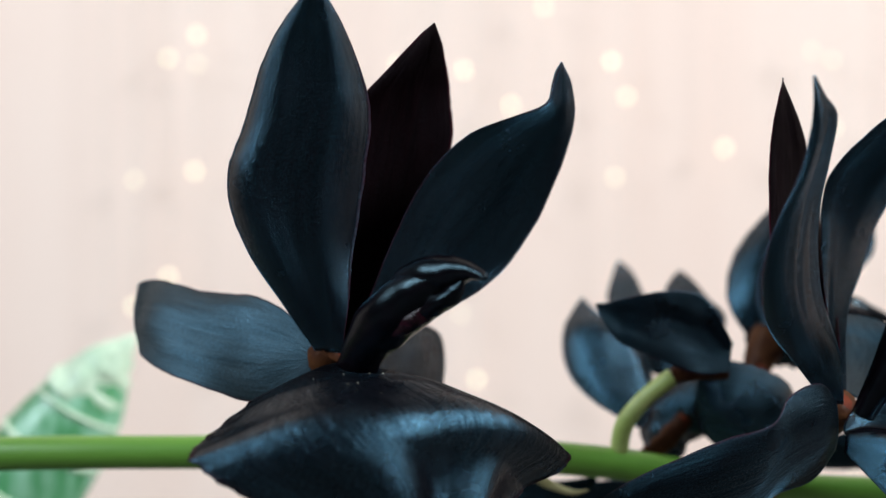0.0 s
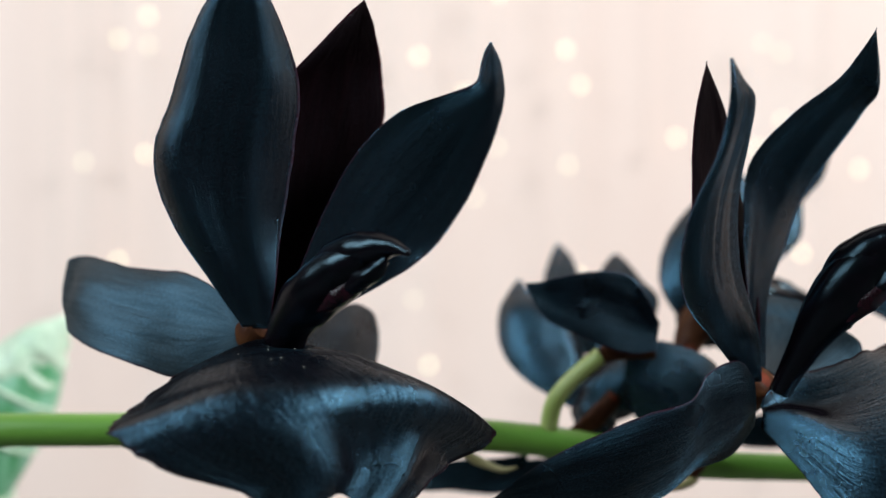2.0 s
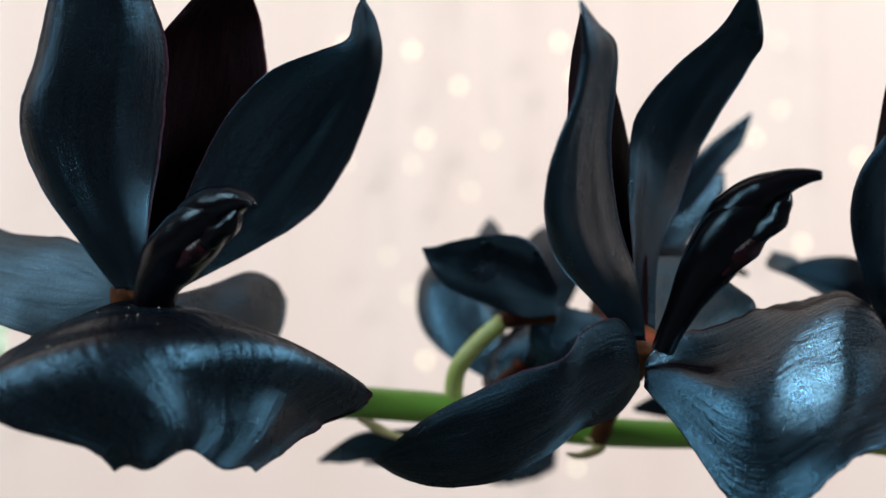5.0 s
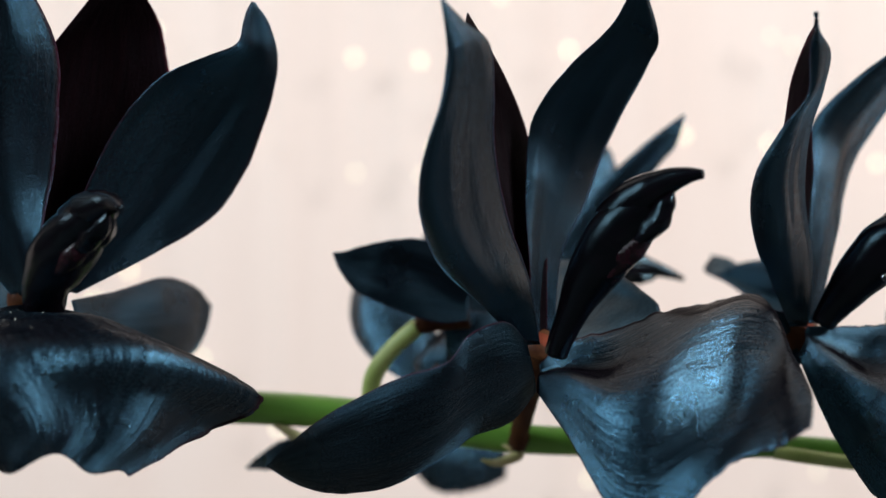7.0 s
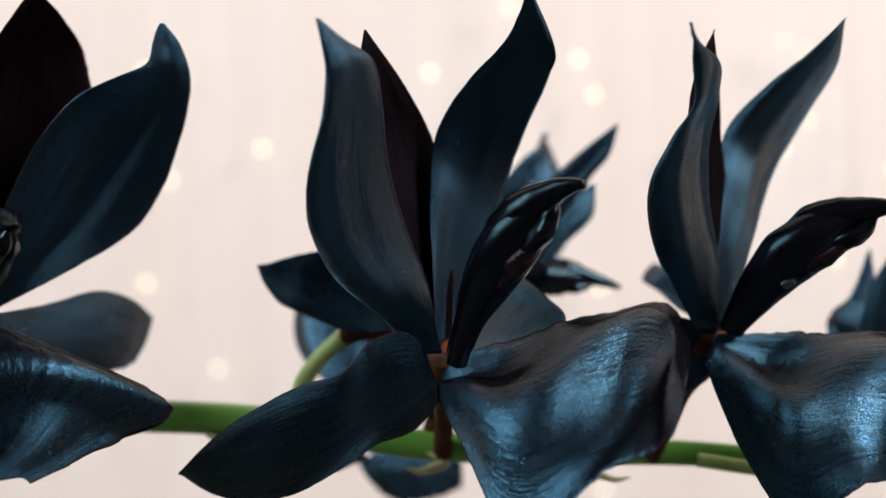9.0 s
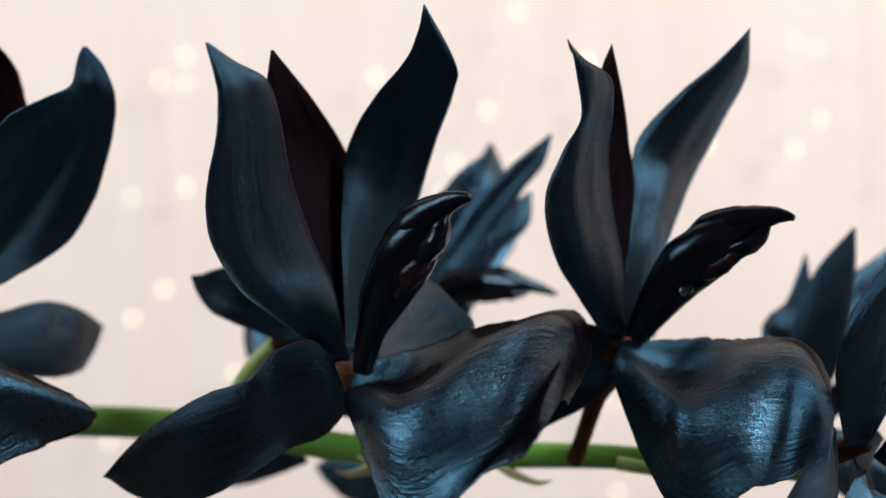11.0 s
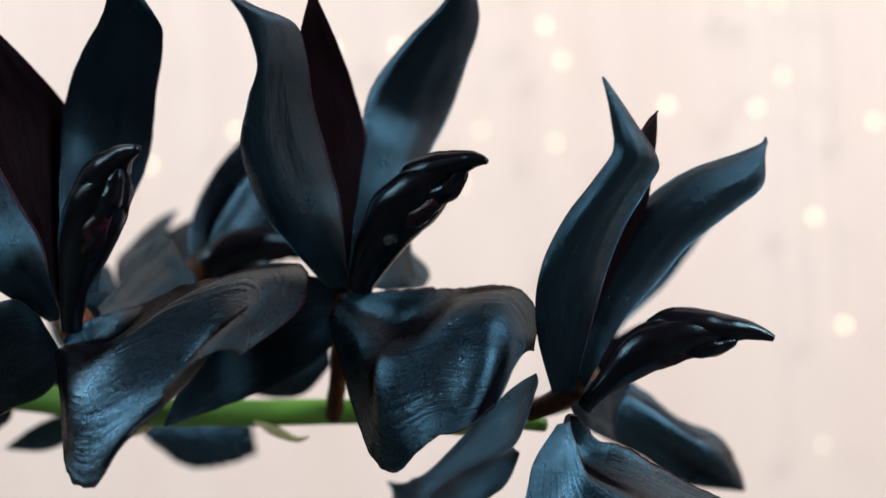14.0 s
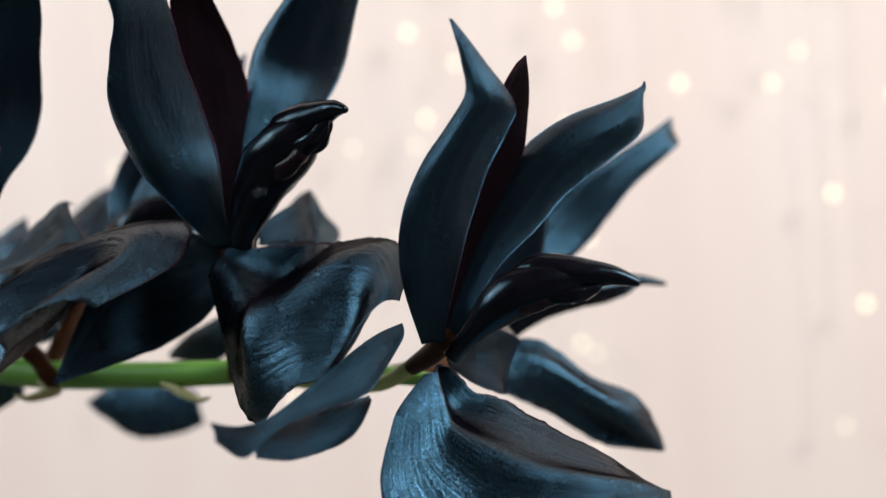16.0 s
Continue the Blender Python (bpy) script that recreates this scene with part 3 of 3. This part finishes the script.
petal(flower_d, [(9.2, 13.7, 28.03, 0.13, 0, -2), (9.01, 13.23, 28.68, 0.34, 16, 4), (8.83, 12.76, 29.26, 0.52, 23, 0), (8.7, 12.38, 30.08, 0.54, 31, 4), (8.79, 12.15, 30.71, 0.43, 42, 5), (8.94, 11.92, 31.16, 0.35, 47, 16), (8.91, 11.68, 31.58, 0.31, 40, 9), (8.71, 11.41, 31.75, 0.15, 57, 4), (8.56, 11.15, 31.9, 0.05, 97, 13)], cup=0.1, keel=0.02, roll=0.1, ripple=0.03, lean=0.45, fold=-1.4, crest=-0.05)
petal(flower_d, [(9.41, 13.9, 28.06, 0.19, 22, 0), (9.7, 14.03, 29.29, 0.32, 26, -8), (9.93, 14.17, 30.12, 0.5, 28, -16), (10.18, 14.3, 30.86, 0.6, 28, -17), (10.67, 14.15, 31.56, 0.47, 26, -14), (11.08, 14, 32.05, 0.3, 24, -10), (11.31, 13.85, 32.56, 0.05, 78, 3)], cup=0.18, roll=0.2, ripple=0.03, lean=0.1, fold=-1.3, crest=0.2)
lip(flower_d, [(9.18, 13.5, 27.86, 0.24, -138, -52), (9.63, 13.39, 27.35, 0.8, -126, -60), (10, 13.24, 27, 1.2, -117, -59), (10.45, 13.01, 26.89, 1.38, -116, -55), (10.99, 12.86, 27.11, 1.23, -113, -46), (11.48, 12.77, 27.2, 1.12, -115, -42), (11.72, 12.51, 27.11, 0.91, -114, -34), (11.77, 12.2, 26.96, 0.68, -109, -20)], cup=-0.3, ripple=0.04, dents=((0.24, -0.55, 0.18, 0.34, -0.3), (0.62, -0.5, 0.3, 0.4, 0.1), (0.36, 0.2, 0.24, 0.45, 0.26), (0.68, 0.4, 0.17, 0.55, -0.36)))
droplet(flower_d, [(10.08, 12.9, 28.75, 0.056), (10.16, 12.95, 28.78, 0.064), (10.12, 13, 28.84, 0.04)])
column(flower_d, [(9.5, 13.6, 28.08, 0.15), (9.68, 13.46, 28.42, 0.2), (9.95, 13.31, 28.82, 0.27), (10.27, 13.17, 29.17, 0.34), (10.64, 13.03, 29.44, 0.35), (11.0, 12.89, 29.63, 0.24), (11.3, 12.74, 29.74, 0.12), (11.5, 12.6, 29.72, 0.055)])

flower_f = flower((12.1, 13.05, 26.5), "near-black orchid flower at the tip of the spike, lip hanging down")
pedicel(flower_f, [(9.26, 15, 25.97, 0.113), (10.27, 14.76, 25.86, 0.108), (11.16, 14.44, 25.87, 0.112), (11.81, 13.96, 26.17, 0.123), (12.2, 13.56, 26.4, 0.158), (12.48, 13.2, 26.63, 0.153)], fresh=True)
sepal(flower_f, [(11.98, 12.8, 26.79, 0.12, 180, -86), (11.8, 12.35, 26.61, 0.22, -37, -68), (11.57, 11.9, 26.38, 0.28, -36, -53), (11.2, 11.45, 26.2, 0.22, -58, -36), (10.85, 11, 26.01, 0.14, -53, -27), (10.63, 10.55, 25.9, 0.18, -46, -67), (10.51, 10.1, 26.11, 0.11, 0, -77)], cup=-0.3)
sepal(flower_f, [(11.72, 12, 26.08, 0.21, -72, 3), (11.45, 11.85, 25.89, 0.29, -53, -31), (11.07, 11.7, 25.75, 0.33, -50, -38), (10.84, 11.25, 25.75, 0.28, -52, -48), (10.65, 10.8, 25.85, 0.21, -56, -55)], cup=-0.2, ripple=0.05)
sepal(flower_f, [(12.46, 13.4, 26.35, 0.14, 0, -78), (12.7, 13.93, 26.25, 0.36, 180, -89), (13.03, 14.4, 26.11, 0.47, 180, -88), (13.19, 14.8, 26, 0.38, 180, -70)], cup=0.2)
sepal(flower_f, [(12.42, 13.3, 26.54, 0.14, 46, -7), (12.84, 13.4, 27.81, 0.29, 45, 11), (13.29, 13.5, 28.8, 0.42, 47, 15), (13.51, 13.52, 29.54, 0.37, 55, 8), (13.65, 13.46, 29.98, 0.24, 56, 4), (13.79, 13.4, 30.3, 0.1, 91, 10)], inner=True, cup=0.1)
petal(flower_f, [(12.33, 13, 26.6, 0.15, 0, 4), (12.37, 12.74, 27.42, 0.35, 6, -4), (12.52, 12.48, 28.15, 0.44, 10, -2), (12.83, 12.28, 28.82, 0.43, 12, -2), (13.21, 12.23, 29.33, 0.37, 12, -8), (13.4, 12.17, 29.64, 0.31, 11, -15), (13.26, 12.14, 30.08, 0.17, 13, -17), (13.11, 12.12, 30.42, 0.06, 19, 4), (13.03, 12.1, 30.6, 0.02, 0, -8)], cup=0.12, keel=0.05, roll=0.2, ripple=0.03, lean=0.3, fold=-1.2, crest=0.0)
petal(flower_f, [(12.52, 13.3, 26.61, 0.1, 0, -3), (12.97, 13.41, 27.53, 0.24, -7, -13), (13.39, 13.53, 28.16, 0.39, -11, -39), (13.9, 13.64, 28.77, 0.47, -16, -48), (14.53, 13.76, 29.19, 0.45, -17, -46), (15.06, 13.89, 29.45, 0.32, -24, -54), (15.26, 14.02, 29.72, 0.13, -68, -57), (15.32, 14.15, 29.92, 0.05, -84, -9)], cup=0.12, roll=0.2, ripple=0.03, lean=0.1, fold=-0.9, crest=0.1)
lip(flower_f, [(12.33, 12.9, 26.26, 0.15, -136, -13), (12.2, 12.84, 25.94, 0.61, -130, -25), (12.24, 12.77, 25.3, 1.06, -123, -33), (12.77, 12.71, 24.82, 1.25, -118, -41), (13.47, 12.64, 24.56, 1.16, -112, -41), (14.2, 12.6, 24.53, 0.89, -109, -32), (14.81, 12.6, 24.59, 0.5, -105, -19), (15.24, 12.6, 24.62, 0.2, -91, 2)], cup=-0.3, ripple=0.04, dents=((0.25, -0.7, 0.18, 0.28, -0.28), (0.5, -0.2, 0.3, 0.2, 0.2), (0.5, 0.5, 0.1, 0.3, -0.2)))
column(flower_f, [(12.58, 12.9, 26.41, 0.112), (12.76, 12.9, 26.6, 0.118), (13.04, 12.9, 26.85, 0.176), (13.43, 12.9, 27.16, 0.289), (13.87, 12.91, 27.31, 0.301), (14.34, 12.93, 27.32, 0.226), (14.72, 12.95, 27.33, 0.126), (15.04, 12.97, 27.24, 0.062)])

flower_c = flower((4.6, 16.2, 27.6), "dark orchid flower in the rear rank facing away, cupped petals")
pedicel(flower_c, [(2.88, 15.4, 26.65, 0.151), (2.95, 15.28, 27.14, 0.15), (3.25, 15.16, 27.58, 0.139), (3.68, 15.04, 27.97, 0.139), (4.08, 15, 28.07, 0.166), (4.5, 15, 28.12, 0.204)], fresh=True)
pedicel(flower_c, [(3.35, 15.6, 26.51, 0.154), (3.7, 15.67, 26.79, 0.164), (4, 15.73, 27.11, 0.155), (4.16, 15.8, 27.39, 0.137)])
bud(flower_c, [(3.73, 16.2, 26.48, 0.299), (3.86, 16.16, 26.88, 0.437), (4.2, 16.12, 27.29, 0.497), (4.78, 16.08, 27.5, 0.516), (5.16, 16.04, 27.6, 0.397), (5.44, 16, 27.81, 0.198)])
sepal(flower_c, [(4.49, 14.6, 28.31, 0.22, 180, -85), (4.09, 14.57, 28.62, 0.58, 180, -86), (3.59, 14.53, 28.78, 0.58, 180, -82), (3.11, 14.5, 28.87, 0.46, 180, -77), (2.78, 14.57, 28.9, 0.34, 180, -81), (2.54, 14.63, 29.01, 0.16, 180, -78), (2.39, 14.7, 29.13, 0.02, 0, -76)], cup=0.2, ripple=0.04)
petal(flower_c, [(3.74, 16.5, 26.77, 0.26, 0, -11), (3.36, 16.9, 27.19, 0.62, 0, -3), (3.09, 17.3, 27.77, 0.77, 0, 4), (2.89, 17.7, 28.44, 0.62, 0, 8), (2.75, 18.1, 28.76, 0.28, 0, 1), (2.74, 18.5, 29.04, 0.02, 0, 0)], cup=-0.25)
petal(flower_c, [(4.22, 17.5, 27.69, 0.32, 0, 0), (3.78, 18.25, 28.59, 0.39, 0, 1), (3.72, 19, 29.02, 0.38, 0, 5), (3.8, 19.75, 29.5, 0.21, 0, 1), (3.84, 20.5, 29.75, 0.02, 0, 0)], cup=0.32)
sepal(flower_c, [(4.76, 17.5, 27.81, 0.22, 0, 0), (4.89, 18, 28.62, 0.55, 0, 1), (4.81, 18.5, 29.09, 0.43, 0, -7), (4.85, 19, 29.38, 0.23, 0, -6), (4.92, 19.5, 29.56, 0.02, 0, 0)], cup=0.2)
lip(flower_c, [(4.14, 15.35, 27.7, 0.43, 91, -69), (4.47, 15.36, 27.51, 0.68, 137, -82), (5.05, 15.38, 27.37, 0.71, -165, -82), (5.48, 15.39, 27.31, 0.56, -147, -68), (5.7, 15.4, 27.37, 0.32, -125, -40)], cup=-0.3)

flower_e = flower((6.6, 17.0, 28.0), "dark orchid flower in the rear rank with pointed petals and column")
pedicel(flower_e, [(5.04, 15.4, 26.19, 0.155), (5.16, 15.9, 26.78, 0.17), (5.47, 16.6, 27.69, 0.207), (5.91, 16.9, 28.44, 0.377)])
bud(flower_e, [(5.63, 17, 28.28, 0.317), (6.05, 17.07, 28.32, 0.442), (6.46, 17.13, 28.26, 0.38), (6.77, 17.2, 28.24, 0.211)])
petal(flower_e, [(6.24, 17.1, 28.48, 0.74, 45, -15), (6.4, 17.58, 29.04, 1.08, 44, -8), (6.81, 18.06, 29.91, 1.3, 49, -6), (7.11, 18.48, 30.76, 1.1, 61, -8), (7.21, 18.84, 31.27, 0.71, 74, -5), (7.22, 19.2, 31.72, 0.41, 97, 7)], cup=0.22, rim=0.0)
petal(flower_e, [(6.1, 17.2, 28.2, 0.4, 0, 0), (6.05, 17.4, 29.0, 0.72, 0, 0), (6.35, 17.7, 29.8, 0.8, 0, -4), (6.75, 18, 30.5, 0.62, 0, -6), (7.0, 18.2, 31.0, 0.3, 0, -6), (7.1, 18.3, 31.2, 0.05, 0, 0)], cup=-0.15)
petal(flower_e, [(6.11, 16.8, 28.54, 0.19, 0, -17), (6.35, 16.88, 29.18, 0.26, 0, -7), (7.1, 16.96, 30.09, 0.32, 0, -37), (7.72, 17.02, 30.78, 0.24, 0, -43), (8.13, 17.06, 31.17, 0.19, 0, -54), (8.4, 17.1, 31.57, 0.02, 0, -48)], cup=0.27)
petal(flower_e, [(6.34, 16.6, 28.45, 0.2, 0, -2), (6.54, 16.8, 28.84, 0.39, 0, -2), (7.01, 17, 29.49, 0.42, 0, -9), (7.62, 17.2, 30.03, 0.33, 0, -21), (7.99, 17.4, 30.54, 0.02, 0, -35)], cup=-0.2)
column(flower_e, [(6, 16.6, 28.45, 0.309), (6.41, 16.76, 28.74, 0.31), (6.92, 16.92, 28.83, 0.31), (7.42, 17.07, 28.81, 0.27), (7.94, 17.2, 28.76, 0.125), (8.41, 17.34, 28.63, 0.052)])
lip(flower_e, [(3.26, 19.75, 24.73, 0.36, 72, -43), (3.72, 20.05, 24.65, 0.65, 85, -70), (4.45, 20.35, 24.58, 0.65, 60, -71), (5.27, 20.65, 24.56, 0.44, 89, -70)], cup=-0.2, ripple=0.06)
sepal(flower_e, [(3.76, 16.5, 25.77, 0.11, 0, -45), (2.98, 16.87, 25.6, 0.26, 0, -67), (2.14, 17.23, 25.32, 0.25, 0, -66), (1.25, 17.6, 25.09, 0.02, 0, -64)], cup=0.2)
sepal(flower_e, [(8.24, 16.5, 26.85, 0.2, 0, -86), (7.57, 16.8, 26.45, 0.35, 0, -76), (6.91, 17.1, 26.25, 0.28, 0, -71), (6.3, 17.4, 26.12, 0.05, 0, -82)], cup=-0.2)
sepal(flower_e, [(2.56, 15.8, 26.06, 0.13, 180, -68), (1.95, 16.05, 25.84, 0.2, 180, -76), (1.22, 16.3, 25.67, 0.28, 180, -70), (0.77, 16.55, 25.49, 0.14, 180, -70), (0.51, 16.8, 25.32, 0.02, 0, -76)], cup=0.2)

flower_g = flower((14.2, 17.2, 26.6), "dark orchid flower hidden behind the last bloom of the spike")
pedicel(flower_g, [(10.01, 15, 25.9, 0.111), (11.12, 15.67, 25.85, 0.141), (12.13, 16.33, 25.89, 0.191), (12.63, 17, 26.17, 0.332)])
petal(flower_g, [(12.66, 17, 26.51, 0.2, 0, -17), (13.1, 17.6, 27.38, 0.46, 0, -45), (13.97, 18.2, 28.13, 0.52, 0, -57), (14.94, 18.7, 28.95, 0.34, 0, -56), (15.74, 19.1, 29.51, 0.28, 0, -36), (16.01, 19.5, 29.77, 0.22, 0, -80)], cup=0.24)
sepal(flower_g, [(12.77, 17.2, 26.6, 0.26, 0, -23), (12.99, 17.2, 27.41, 0.45, 0, -14), (13.19, 17.2, 28.31, 0.46, 0, -1), (13.42, 17.2, 29.01, 0.32, 0, -2), (13.73, 17.2, 29.69, 0.02, 0, -3)], cup=-0.15)
petal(flower_g, [(12.38, 17, 26.48, 0.2, 0, -15), (12.44, 17.3, 27.61, 0.36, 0, -17), (12.64, 17.6, 28.1, 0.34, 0, -1), (12.89, 17.7, 28.4, 0.23, 0, -1), (13.03, 17.8, 29.23, 0.02, 0, -2)], cup=0.27)
column(flower_g, [(12.84, 17, 26.35, 0.234), (13.43, 17.24, 26.69, 0.234), (14.02, 17.48, 26.83, 0.254), (14.6, 17.68, 26.88, 0.214), (15.1, 17.84, 26.96, 0.097), (15.57, 18, 26.89, 0.048)])
lip(flower_g, [(12.78, 16.4, 25.81, 0.45, -116, -60), (13.27, 16.6, 25.59, 0.58, -123, -60), (13.97, 16.8, 25.06, 0.52, -132, -43), (14.58, 17.02, 24.66, 0.58, -142, -43), (14.96, 17.26, 24.32, 0.37, -145, -32), (15.31, 17.5, 24.02, 0.11, -113, -2)], cup=-0.3, ripple=0.04, fold=-0.8, crest=0.1, dents=((0.35, -0.3, 0.3, 0.3, 0.2), (0.6, 0.45, 0.2, 0.3, -0.25)))
# ---- fairy lights ----
# Hanging strings of the light curtain: place along the wall, then the heights of its bulbs.
STRINGS = [
    (-23.0, (17.4,)), (-21.0, (26.1, 34.7)), (-18.6, (28.1, 43.0)), (-16.9, (35.3, 42.6, 44.6)), (-13.8, (22.1,)), (-10.3, (37.3,)), (-8.5, (17.2,)),
    (-3.0, (34.6, 42.5)), (-0.1, (28.2,)), (1.3, (25.6, 34.4, 42.2)), (2.2, (21.1, 36.2)), (4.7, (39.8,)), (5.4, (32.6,)), (6.8, (36.1, 46.5)),
    (11.6, (20.3, 34.9, 42.8)), (12.6, (13.7, 19.6, 27.3, 40.4)), (19.2, (36.9,)), (25.0, (36.3, 43.5)), (26.5, (38.2, 42.9)), (28.0, (14.2, 29.0)),
    (29.6, (21.9,)), (32.0, (34.9,)),
]
lights = new("fairy_light_curtain")
lights.location = Vector((0, 63.6, 120)) * U
tagged(lights, "warm white fairy lights on thin wires against the wall", "string lights")
stem_part("wire", [(-24, 64.4, 120, 0.05), (0, 64.4, 119.6, 0.05), (20, 64.4, 119.6, 0.05), (38, 64.4, 120, 0.05)], WIRE, lights, n=20, k=6)
BALL_V, BALL_F = ball(0.2)
bulb_mesh = None
rng = random.Random(4)
for x, heights in STRINGS:
    stem_part("wire", [(x, 64.4, 119.8, 0.02), (x + 0.1, 64.4, 80, 0.02), (x - 0.1, 64.4, 45, 0.02), (x, 64.4, min(heights), 0.02)], WIRE, lights, n=12, k=5)
    for z in heights:
        if bulb_mesh is None:
            bulb_mesh = link_mesh("bulb", BALL_V, BALL_F, BULB).data
            ob = scene.objects["bulb"]
        else:
            ob = new("bulb", bulb_mesh)
        ob.parent = lights
        ob.location = Vector((x + rng.uniform(-0.15, 0.15), 0.4, z - 120)) * U
